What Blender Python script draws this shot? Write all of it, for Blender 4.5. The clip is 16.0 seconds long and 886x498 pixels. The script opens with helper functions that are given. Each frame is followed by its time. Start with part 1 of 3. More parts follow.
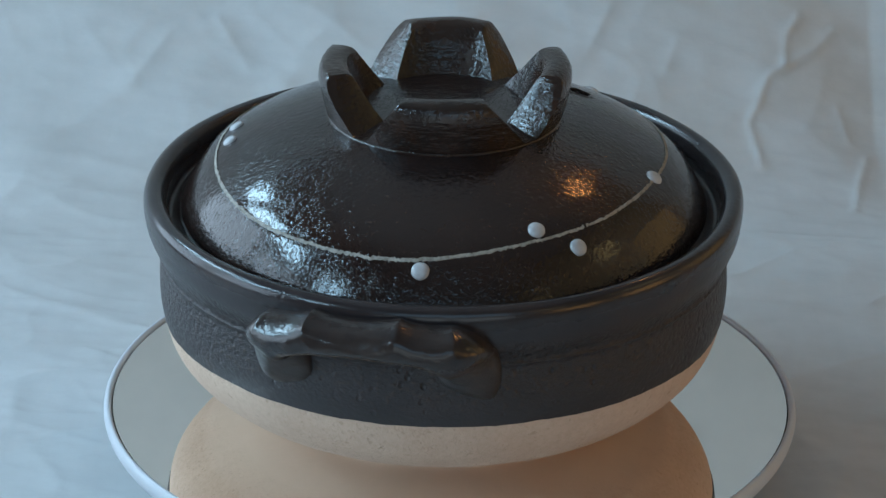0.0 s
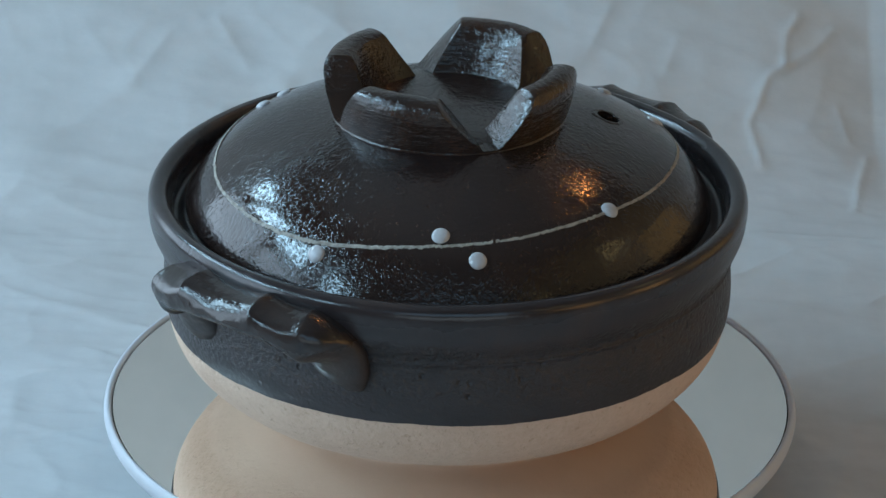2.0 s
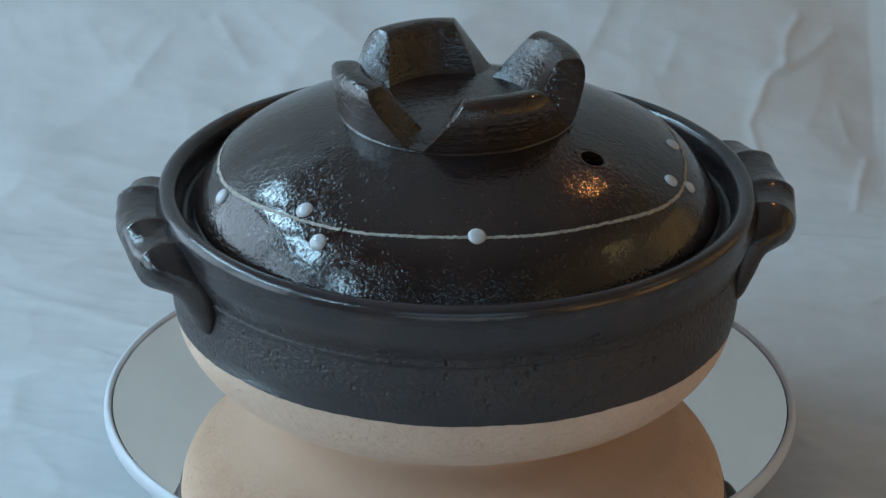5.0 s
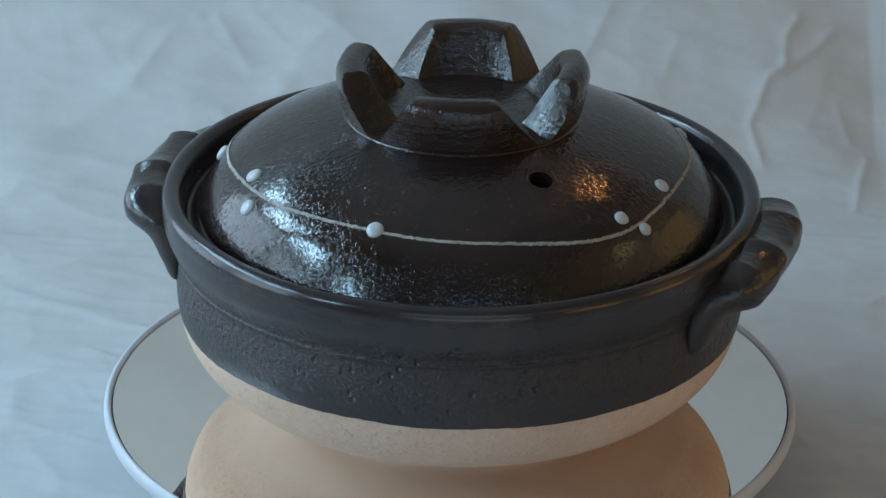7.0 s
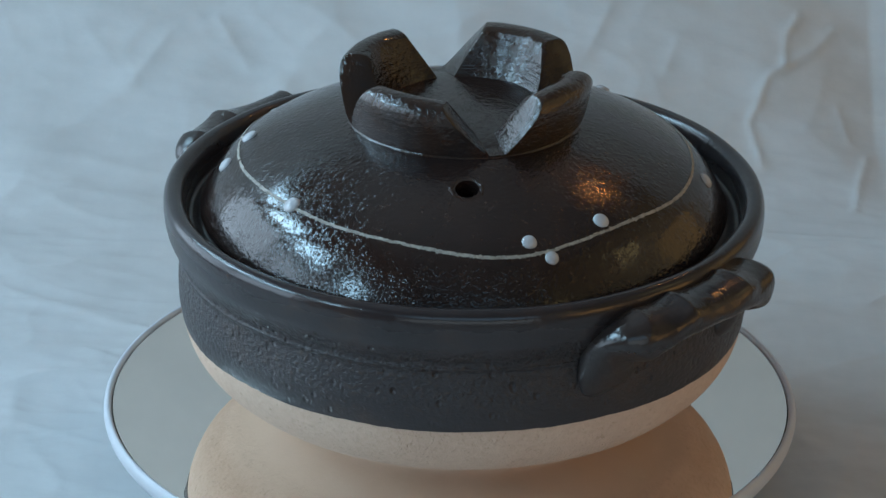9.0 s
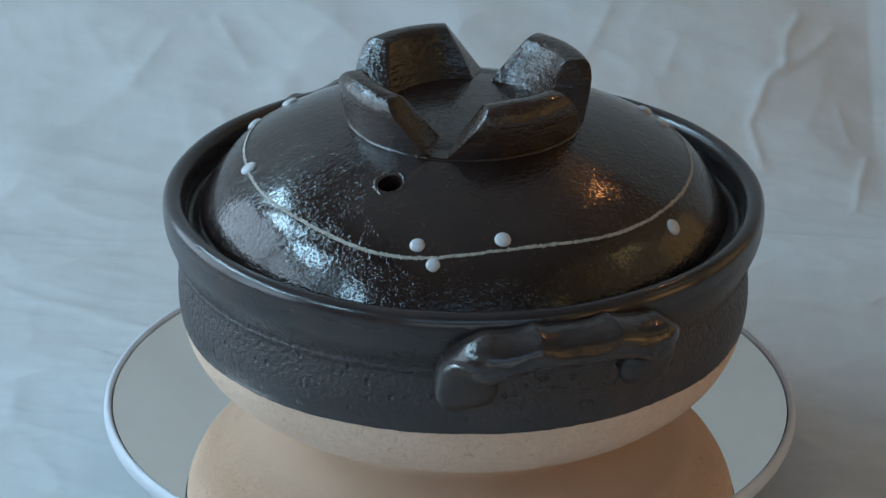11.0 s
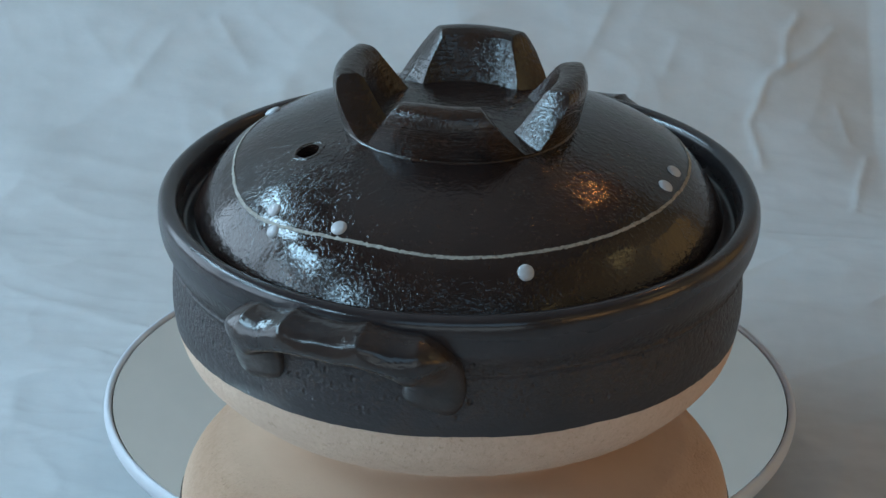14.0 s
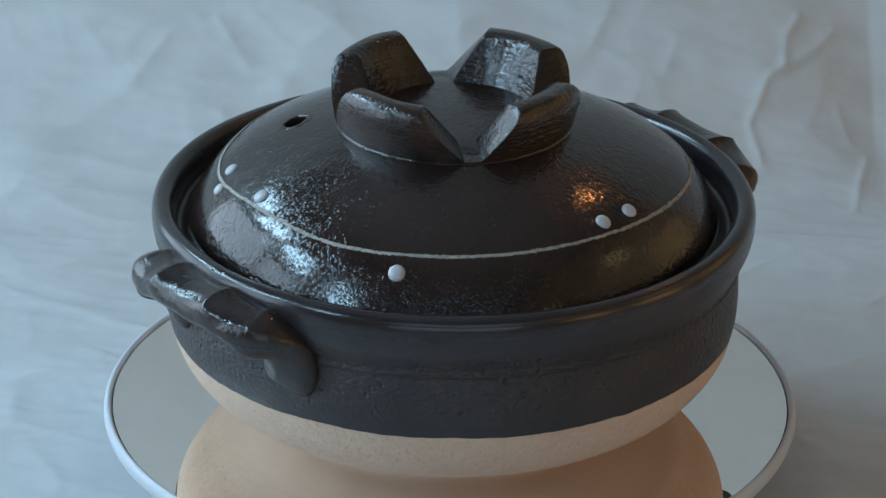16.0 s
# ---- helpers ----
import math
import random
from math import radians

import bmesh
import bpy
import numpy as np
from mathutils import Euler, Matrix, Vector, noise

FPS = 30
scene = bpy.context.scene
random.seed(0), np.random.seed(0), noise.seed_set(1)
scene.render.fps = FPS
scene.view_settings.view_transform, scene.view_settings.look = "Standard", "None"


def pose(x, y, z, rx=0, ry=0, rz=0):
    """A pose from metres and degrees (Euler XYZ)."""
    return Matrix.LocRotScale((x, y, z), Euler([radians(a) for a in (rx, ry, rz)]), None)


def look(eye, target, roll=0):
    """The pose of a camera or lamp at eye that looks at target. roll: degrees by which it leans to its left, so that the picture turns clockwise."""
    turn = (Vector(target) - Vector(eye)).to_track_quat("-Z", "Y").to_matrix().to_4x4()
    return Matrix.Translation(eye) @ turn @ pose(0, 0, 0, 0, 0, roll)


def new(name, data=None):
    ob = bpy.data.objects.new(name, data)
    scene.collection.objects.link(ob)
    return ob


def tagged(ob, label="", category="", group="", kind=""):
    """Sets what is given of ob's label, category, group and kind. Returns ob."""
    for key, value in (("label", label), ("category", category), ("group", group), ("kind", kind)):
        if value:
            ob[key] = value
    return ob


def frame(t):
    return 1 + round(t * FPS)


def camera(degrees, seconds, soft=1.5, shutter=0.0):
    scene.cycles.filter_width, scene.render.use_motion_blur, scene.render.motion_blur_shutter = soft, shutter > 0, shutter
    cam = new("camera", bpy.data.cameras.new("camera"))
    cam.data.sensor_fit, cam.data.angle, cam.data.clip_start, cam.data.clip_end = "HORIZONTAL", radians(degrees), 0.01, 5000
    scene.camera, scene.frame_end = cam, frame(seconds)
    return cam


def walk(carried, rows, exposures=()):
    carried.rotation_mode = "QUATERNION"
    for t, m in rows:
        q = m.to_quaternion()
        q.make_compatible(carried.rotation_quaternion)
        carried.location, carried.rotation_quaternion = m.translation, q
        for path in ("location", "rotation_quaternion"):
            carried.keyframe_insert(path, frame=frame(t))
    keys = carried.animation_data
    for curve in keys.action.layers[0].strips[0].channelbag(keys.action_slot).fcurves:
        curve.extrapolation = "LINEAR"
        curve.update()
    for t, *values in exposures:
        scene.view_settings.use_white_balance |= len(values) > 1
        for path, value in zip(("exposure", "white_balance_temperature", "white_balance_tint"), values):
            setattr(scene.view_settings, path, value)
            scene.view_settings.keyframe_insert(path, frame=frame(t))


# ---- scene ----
cam = camera(14.8, 16.0, soft=1.5)
EYE = Vector((0.0, -1.2966, 0.6671))
PITCH, YAW = radians(24.784), radians(-0.160)
AIM = EYE + Vector((math.sin(YAW) * math.cos(PITCH), math.cos(YAW) * math.cos(PITCH), -math.sin(PITCH)))
walk(cam, [(0.0, look(EYE, AIM, 0.625)), (16.0, look(EYE, AIM, 0.625))])

# turn of the plate, in degrees: clockwise seen from above, a full row every half second
TURN = [(0.0, 0.0), (0.5, -6.25), (1.0, -12.5), (1.5, -19.0), (2.0, -25.73), (2.5, -32.56), (3.0, -39.45), (3.5, -46.25),
        (4.0, -52.9), (5.25, -69.6), (6.5, -86.36), (7.0, -93.16), (7.5, -99.94), (8.0, -106.75), (8.5, -113.7), (9.0, -120.65),
        (10.25, -137.85), (11.5, -155.1), (12.0, -161.98), (12.5, -168.83), (13.0, -175.8), (13.5, -182.75), (14.0, -189.6),
        (14.5, -196.43), (15.0, -203.26), (15.5, -210.2), (16.0, -217.25)]
POT_X, POT_Y = -0.00345, 0.00358   # the pot stands slightly off the plate's axis

# ---- light ----
world = bpy.data.worlds.new("sky")
scene.world = world
world.use_nodes = True
wn = world.node_tree.nodes
sky = wn.new("ShaderNodeTexSky")
sky.sky_type, sky.sun_disc = "NISHITA", False
sky.sun_elevation, sky.sun_rotation = radians(35), radians(-60)
wn["Background"].inputs["Strength"].default_value = 0.08
world.node_tree.links.new(sky.outputs["Color"], wn["Background"].inputs["Color"])
scene.view_settings.exposure = 0.22

WEST, EAST, SOUTH, NORTH, FLOOR, CEILING = -0.95, 1.3, -2.3, 1.7, -0.79, 1.66
TABLE = -0.045
# openings along the walls: from, to, sill, head, radiance, colour
BLUE, FROST, WARM, STRAW = (0.44, 0.755, 1.0), (0.60, 0.80, 1.0), (1.0, 0.53, 0.17), (1.0, 0.76, 0.34)
WINDOWS = [(0.64, 1.22, 0.86, 1.30, 15.0, BLUE), (0.06, 0.58, 0.74, 1.14, 15.0, BLUE), (-0.45, 0.00, 0.60, 0.92, 15.0, BLUE), (-1.12, -0.66, 0.58, 0.92, 11.0, BLUE),
           (0.00, 1.10, -0.03, 0.70, 2.9, FROST), (-0.60, -0.01, -0.03, 0.56, 3.0, FROST)]       # the last two have frosted panes
EAST_WINDOWS = [(0.07, 0.95, -0.04, 0.72, 0.28, WARM), (-0.36, 0.06, 0.73, 1.14, 0.65, STRAW), (-0.60, -0.10, -0.04, 0.44, 1.1, WARM), (-1.75, -0.85, -0.04, 0.50, 1.1, WARM), (-2.15, -1.35, 0.86, 1.20, 0.9, STRAW)]  # drawn warm blinds


# fill lights added behind the camera: across, sill, head, radiance, colour
SOUTH_FILLS = [(-0.90, 1.10, -0.45, 0.25, 0.75, (0.70, 0.87, 1.0)), (-0.90, 1.10, 0.55, 1.45, 0.70, (0.44, 0.76, 1.0))]


def daylight(x, way, y0, y1, z0, z1, radiance, colour):
    sheet = bpy.data.lights.new("window_or_fill_light", "AREA")
    wide, high = y1 - y0 - 0.06, z1 - z0 - 0.06
    sheet.shape, sheet.size, sheet.size_y = "RECTANGLE", wide, high
    sheet.energy, sheet.color = radiance * math.pi * wide * high, colour
    mid = Vector((x, (y0 + y1) / 2, (z0 + z1) / 2))
    new("window_or_fill_light", sheet).matrix_world = look(mid, mid + Vector((way, 0, 0)))


for cut in WINDOWS:
    daylight(WEST - 0.07, 1, *cut)
for cut in EAST_WINDOWS:
    daylight(EAST + 0.07, -1, *cut)
# unseen fills that lift the pot's front and its underside
for x0, x1, z0, z1, radiance, colour in SOUTH_FILLS:
    low = bpy.data.lights.new("window_or_fill_light", "AREA")
    low.shape, low.size, low.size_y = "RECTANGLE", x1 - x0 - 0.06, z1 - z0 - 0.06
    low.energy, low.color = radiance * math.pi * low.size * low.size_y, colour
    low_at = Vector(((x0 + x1) / 2, SOUTH - 0.07, (z0 + z1) / 2))
    new("window_or_fill_light", low).matrix_world = look(low_at, low_at + Vector((0, 1, 0)))
BULB = (0.45, 0.495, 0.86)
BULB_GLOW = 95.0


# ---- materials ----
def material(name, base, rough, metal=0.0):
    m = bpy.data.materials.new(name)
    m.use_nodes = True
    n = m.node_tree.nodes["Principled BSDF"]
    n.inputs["Base Color"].default_value = (*base, 1)
    n.inputs["Roughness"].default_value = rough
    n.inputs["Metallic"].default_value = metal
    return m, m.node_tree, n


def add(tree, kind, **values):
    n = tree.nodes.new(kind)
    for key, value in values.items():
        n.inputs[key.replace("_", " ")].default_value = value
    return n


def coords(tree, scale=(1, 1, 1)):
    c = tree.nodes.new("ShaderNodeTexCoord")
    m = add(tree, "ShaderNodeMapping", Scale=scale)
    tree.links.new(c.outputs["Object"], m.inputs["Vector"])
    return m.outputs["Vector"]


def grain(tree, vector, scale, detail=3.0, rough=0.6):
    n = add(tree, "ShaderNodeTexNoise", Scale=scale, Detail=detail, Roughness=rough)
    tree.links.new(vector, n.inputs["Vector"])
    return n.outputs["Fac"]


def ramp(tree, fac, stops):
    n = tree.nodes.new("ShaderNodeValToRGB")
    while len(n.color_ramp.elements) < len(stops):
        n.color_ramp.elements.new(0.5)
    for e, (at, col) in zip(n.color_ramp.elements, stops):
        e.position = at
        e.color = (*col, 1) if len(col) == 3 else col
    tree.links.new(fac, n.inputs["Fac"])
    return n.outputs["Color"]


def grey(v):
    return (v, v, v)


def bump(tree, height, strength, distance, before=None):
    n = add(tree, "ShaderNodeBump", Strength=strength, Distance=distance)
    tree.links.new(height, n.inputs["Height"])
    if before:
        tree.links.new(before, n.inputs["Normal"])
    return n.outputs["Normal"]


def mix(tree, a, b, fac, blend="MIX"):
    n = tree.nodes.new("ShaderNodeMix")
    n.data_type, n.blend_type = "RGBA", blend
    for socket, value in ((n.inputs["Factor"], fac), (n.inputs[6], a), (n.inputs[7], b)):
        if isinstance(value, bpy.types.NodeSocket):
            tree.links.new(value, socket)
        elif isinstance(value, tuple):
            socket.default_value = (*value, 1)
        else:
            socket.default_value = value
    return n.outputs[2]


def lid_glaze():
    m, tr, n = material("lid_glaze", (0.016, 0.012, 0.010), 0.1)
    v = coords(tr)
    peel, broad, where = grain(tr, v, 560, 2.0, 0.55), grain(tr, v, 45, 4), grain(tr, v, 130, 3)
    coat = ramp(tr, broad, [(0.3, (0.011, 0.007, 0.007)), (0.7, (0.026, 0.014, 0.011))])
    specks = ramp(tr, grain(tr, v, 780, 2, 0.6), [(0.58, grey(0.0)), (0.72, grey(1.0))])
    patchy = mix(tr, grey(0.0), specks, ramp(tr, where, [(0.40, grey(0.1)), (0.65, grey(0.9))]))
    tr.links.new(mix(tr, coat, (0.070, 0.040, 0.026), patchy), n.inputs["Base Color"])
    flat = tr.nodes.new("ShaderNodeVectorMath")
    flat.operation = "LENGTH"
    tr.links.new(coords(tr, (1, 1, 0)), flat.inputs[0])
    # sandy round the knob and at the edge, glassy between
    sandy = ramp(tr, flat.outputs["Value"], [(0.066, grey(1.0)), (0.084, grey(0.25)), (0.101, grey(0.15)), (0.107, grey(0.7))])
    glassy = ramp(tr, where, [(0.35, grey(0.04)), (0.75, grey(0.09))])
    tr.links.new(mix(tr, glassy, ramp(tr, peel, [(0.3, grey(0.10)), (0.7, grey(0.20))]), sandy), n.inputs["Roughness"])
    # small glassy beads and pits on an otherwise even coat
    beads = ramp(tr, peel, [(0.30, grey(0.0)), (0.42, grey(0.5)), (0.55, grey(0.5)), (0.66, grey(1.0))])
    even = mix(tr, grey(0.5), beads, ramp(tr, where, [(0.38, grey(0.35)), (0.60, grey(1.0))]))
    one = bump(tr, even, 0.32, 0.0006)
    two = bump(tr, mix(tr, grey(0.5), grain(tr, v, 400, 2.5, 0.6), sandy), 0.17, 0.0010, one)
    tr.links.new(bump(tr, peel, 0.08, 0.0007, bump(tr, where, 0.09, 0.0014, two)), n.inputs["Normal"])
    n.inputs["IOR"].default_value = 1.64
    return m


def knob_glaze():
    m, tr, n = material("knob_glaze", (0.014, 0.010, 0.008), 0.2)
    v = coords(tr)
    rings = grain(tr, coords(tr, (0.12, 0.12, 1)), 520, 2, 0.6)
    fine, broad = grain(tr, v, 480, 2.5, 0.6), grain(tr, v, 70, 4)
    tr.links.new(ramp(tr, broad, [(0.3, (0.014, 0.010, 0.009)), (0.7, (0.042, 0.020, 0.012))]), n.inputs["Base Color"])
    tr.links.new(ramp(tr, fine, [(0.3, grey(0.06)), (0.7, grey(0.15))]), n.inputs["Roughness"])
    beads = ramp(tr, fine, [(0.34, grey(0.0)), (0.48, grey(0.5)), (0.54, grey(0.5)), (0.66, grey(1.0))])
    one = bump(tr, rings, 0.36, 0.0010)
    two = bump(tr, beads, 0.29, 0.0008, one)
    tr.links.new(bump(tr, broad, 0.12, 0.003, two), n.inputs["Normal"])
    n.inputs["IOR"].default_value = 1.62
    return m


def body_glaze():
    m, tr, n = material("body_glaze", (0.022, 0.022, 0.026), 0.36)
    v = coords(tr)
    broad, fine = grain(tr, v, 30, 5), grain(tr, v, 520, 3)
    pebbles = grain(tr, coords(tr, (1, 1, 1.25)), 420, 2.5, 0.6)
    c = tr.nodes.new("ShaderNodeTexCoord")
    sep = tr.nodes.new("ShaderNodeSeparateXYZ")
    tr.links.new(c.outputs["Object"], sep.inputs[0])
    wave = add(tr, "ShaderNodeMath")
    wave.operation = "MULTIPLY_ADD"
    tr.links.new(broad, wave.inputs[0])
    wave.inputs[1].default_value = 0.016
    tr.links.new(sep.outputs["Z"], wave.inputs[2])
    # below the shoulder ridge the clay is coarse, above it smooth; towards the glaze's end the coat runs thicker
    coarse = ramp(tr, wave.outputs[0], [(0.055, grey(0.22)), (0.066, grey(1)), (0.084, grey(1)), (0.090, grey(0.05))])
    tone = ramp(tr, broad, [(0.3, (0.023, 0.019, 0.020)), (0.55, (0.034, 0.027, 0.028)), (0.75, (0.054, 0.035, 0.028))])
    tips = mix(tr, grey(0.0), ramp(tr, pebbles, [(0.55, grey(0.0)), (0.70, grey(0.55))]), coarse)
    tr.links.new(mix(tr, tone, (0.085, 0.055, 0.038), tips), n.inputs["Base Color"])
    satin = ramp(tr, broad, [(0.3, grey(0.27)), (0.7, grey(0.38))])
    dull = ramp(tr, pebbles, [(0.3, grey(0.36)), (0.7, grey(0.56))])
    below = ramp(tr, sep.outputs["Z"], [(0.075, grey(1)), (0.082, grey(0))])
    lip = ramp(tr, sep.outputs["Z"], [(0.088, grey(0)), (0.093, grey(1))])           # the rim is worn glossy
    tr.links.new(mix(tr, mix(tr, satin, ramp(tr, broad, [(0.3, grey(0.13)), (0.7, grey(0.22))]), lip), dull, below), n.inputs["Roughness"])
    dents = add(tr, "ShaderNodeTexVoronoi", Scale=230.0)
    tr.links.new(coords(tr, (1, 1, 0.75)), dents.inputs["Vector"])
    pit = mix(tr, grey(1.0), ramp(tr, dents.outputs["Distance"], [(0.10, grey(0.0)), (0.30, grey(1.0))]), coarse)
    rare = mix(tr, grey(1.0), pit, ramp(tr, grain(tr, v, 70, 2), [(0.46, grey(0.0)), (0.58, grey(1.0))]))
    one = bump(tr, mix(tr, grey(0.5), pebbles, coarse), 0.80, 0.0017)
    two = bump(tr, fine, 0.14, 0.0005, bump(tr, rare, 0.9, 0.0012, one))
    tr.links.new(bump(tr, broad, 0.16, 0.002, two), n.inputs["Normal"])
    n.inputs["IOR"].default_value = 1.55
    return m


def handle_glaze():
    m, tr, n = material("handle_glaze", (0.02, 0.02, 0.023), 0.27)
    v = coords(tr)
    broad, fine = grain(tr, v, 60, 4), grain(tr, v, 500, 3)
    tr.links.new(ramp(tr, broad, [(0.3, (0.022, 0.018, 0.019)), (0.7, (0.048, 0.033, 0.027))]), n.inputs["Base Color"])
    c = tr.nodes.new("ShaderNodeTexCoord")
    sep = tr.nodes.new("ShaderNodeSeparateXYZ")
    tr.links.new(c.outputs["Object"], sep.inputs[0])
    foot = ramp(tr, sep.outputs["Z"], [(0.074, grey(1)), (0.084, grey(0))])          # the feet are as dull as the wall
    sheen = ramp(tr, broad, [(0.3, grey(0.13)), (0.7, grey(0.24))])
    tr.links.new(mix(tr, sheen, ramp(tr, fine, [(0.3, grey(0.36)), (0.7, grey(0.52))]), foot), n.inputs["Roughness"])
    tr.links.new(bump(tr, broad, 0.35, 0.003, bump(tr, fine, 0.22, 0.0006)), n.inputs["Normal"])
    n.inputs["IOR"].default_value = 1.58
    return m


def raw_clay():
    m, tr, n = material("raw_clay", (0.64, 0.48, 0.35), 0.9)
    v = coords(tr)
    broad, fine = grain(tr, v, 40, 4), grain(tr, v, 420, 4, 0.7)
    spots = add(tr, "ShaderNodeTexVoronoi", Scale=300.0)
    tr.links.new(v, spots.inputs["Vector"])
    c = tr.nodes.new("ShaderNodeTexCoord")
    sep = tr.nodes.new("ShaderNodeSeparateXYZ")
    tr.links.new(c.outputs["Object"], sep.inputs[0])
    wall = ramp(tr, sep.outputs["Z"], [(0.011, grey(0.0)), (0.020, grey(1.0))])      # the turned underside is smoother; its paler tone paints in light off the mirror
    side = ramp(tr, broad, [(0.3, (0.655, 0.460, 0.345)), (0.7, (0.725, 0.530, 0.405))])
    # raised well above the side's colour in place of bounced light
    under = ramp(tr, broad, [(0.3, (0.84, 0.66, 0.545)), (0.7, (0.88, 0.70, 0.585))])
    b = ramp(tr, fine, [(0.3, (0.91, 0.88, 0.85)), (0.6, (1.0, 1.0, 1.0))])
    rust = mix(tr, grey(0.0), ramp(tr, grain(tr, v, 300, 2, 0.6), [(0.64, grey(0.0)), (0.72, grey(0.35))]), wall)
    tone = mix(tr, mix(tr, under, side, wall), b, wall, "MULTIPLY")
    tr.links.new(mix(tr, tone, (0.40, 0.23, 0.14), rust), n.inputs["Base Color"])
    pit = mix(tr, grey(1.0), ramp(tr, spots.outputs["Distance"], [(0.05, grey(0.0)), (0.3, grey(1.0))]), wall)
    grit = ramp(tr, grain(tr, v, 260, 2), [(0.30, grey(0.0)), (0.40, grey(0.5)), (0.60, grey(0.5)), (0.70, grey(1.0))])
    grit = mix(tr, grey(0.5), grit, wall)
    soft = mix(tr, grey(0.5), fine, ramp(tr, sep.outputs["Z"], [(0.011, grey(0.2)), (0.020, grey(1.0))]))
    tr.links.new(bump(tr, soft, 0.4, 0.0010, bump(tr, grit, 0.42, 0.0013, bump(tr, pit, 0.24, 0.0009))), n.inputs["Normal"])
    return m


def slip_line():
    m, tr, n = material("slip_line", (0.42, 0.38, 0.31), 0.75)
    v = coords(tr)
    f = grain(tr, v, 480, 4, 0.7)
    tr.links.new(ramp(tr, f, [(0.3, (0.20, 0.18, 0.15)), (0.6, (0.43, 0.40, 0.35))]), n.inputs["Base Color"])
    tr.links.new(bump(tr, f, 0.6, 0.0008), n.inputs["Normal"])
    return m


def white_glaze():
    m, tr, n = material("white_glaze", (0.74, 0.73, 0.74), 0.10)
    f = grain(tr, coords(tr), 350, 3)
    tr.links.new(ramp(tr, f, [(0.3, (0.46, 0.465, 0.48)), (0.7, (0.57, 0.575, 0.59))]), n.inputs["Base Color"])
    return m


def paper_white():
    m, tr, n = material("paper_white", (0.70, 0.71, 0.71), 0.6)
    v = coords(tr)
    broad, fine, fibre = grain(tr, v, 3.5, 4), grain(tr, v, 160, 4), grain(tr, coords(tr, (1, 0.25, 1)), 60, 4)
    cloud = grain(tr, coords(tr, (0.7, 1.3, 1.3)), 22, 5, 0.65)
    a = ramp(tr, broad, [(0.35, (0.635, 0.635, 0.625)), (0.65, (0.69, 0.71, 0.72))])
    a = mix(tr, a, ramp(tr, cloud, [(0.32, grey(0.90)), (0.68, grey(1.0))]), 1.0, "MULTIPLY")
    tr.links.new(mix(tr, a, ramp(tr, fibre, [(0.3, grey(0.94)), (0.7, grey(1.0))]), 1.0, "MULTIPLY"), n.inputs["Base Color"])
    tr.links.new(bump(tr, fine, 0.10, 0.001, bump(tr, cloud, 0.12, 0.004)), n.inputs["Normal"])
    return m


def plain(name, base, rough, scale=6.0, spread=0.12, metal=0.0):
    m, tr, n = material(name, base, rough, metal)
    f = grain(tr, coords(tr), scale, 5)
    lo, hi = (tuple(c * k for c in base) for k in (1 - spread, 1 + spread))
    tr.links.new(ramp(tr, f, [(0.3, lo), (0.7, hi)]), n.inputs["Base Color"])
    return m


LID = lid_glaze()
KNOB = knob_glaze()
GLAZE = body_glaze()
HANDLE = handle_glaze()
CLAY = raw_clay()
LINE = slip_line()
DOT = white_glaze()
PAPER = paper_white()
MIRROR = plain("mirror", (0.97, 0.92, 0.86), 0.015, 4, 0.03, 1.0)
RIM = plain("white_plastic", (0.60, 0.62, 0.66), 0.35, 30, 0.03)
GAP = plain("dark_joint", (0.03, 0.03, 0.03), 0.6, 40)
WALL = plain("wall_plaster", (0.34, 0.27, 0.24), 0.9)
WOOD = plain("wood_panel", (0.42, 0.24, 0.11), 0.55, 12, 0.25)
CEIL = plain("ceiling_plaster", (0.36, 0.29, 0.26), 0.9)
FRAME = plain("window_paint", (0.35, 0.33, 0.30), 0.5)
MILK = plain("frosted_pane", (0.62, 0.64, 0.66), 0.7, 30, 0.05)
BLIND = plain("blind_cloth", (0.50, 0.34, 0.16), 0.9, 40, 0.1)
BOARD = plain("grey_board", (0.58, 0.57, 0.545), 0.8)
GLOBE, gt, gn = material("lamp_globe", (1.0, 0.62, 0.28), 0.4)
gn.inputs["Emission Color"].default_value = (1.0, 0.40, 0.11, 1)
gn.inputs["Emission Strength"].default_value = BULB_GLOW


# ---- mesh helpers ----
def shaded(mesh, angle=38):
    for p in mesh.polygons:
        p.use_smooth = True
    mesh.set_sharp_from_angle(angle=radians(angle))


def part(name, bm, mat, parent=None, label="", angle=38):
    bmesh.ops.recalc_face_normals(bm, faces=bm.faces)
    mesh = bpy.data.meshes.new(name)
    bm.to_mesh(mesh)
    bm.free()
    mesh.materials.append(mat)
    shaded(mesh, angle)
    ob = new(name, mesh)
    ob.parent = parent
    return tagged(ob, label=label)


def box(bm, lo, hi):
    m = Matrix.LocRotScale([(a + b) / 2 for a, b in zip(lo, hi)], None, [b - a for a, b in zip(lo, hi)])
    bmesh.ops.create_cube(bm, size=1.0, matrix=m)


def boxes(*pairs, bevel=0.0):
    bm = bmesh.new()
    for lo, hi in pairs:
        box(bm, lo, hi)
    if bevel:
        bmesh.ops.bevel(bm, geom=bm.edges[:], offset=bevel, segments=2, affect="EDGES")
    return bm


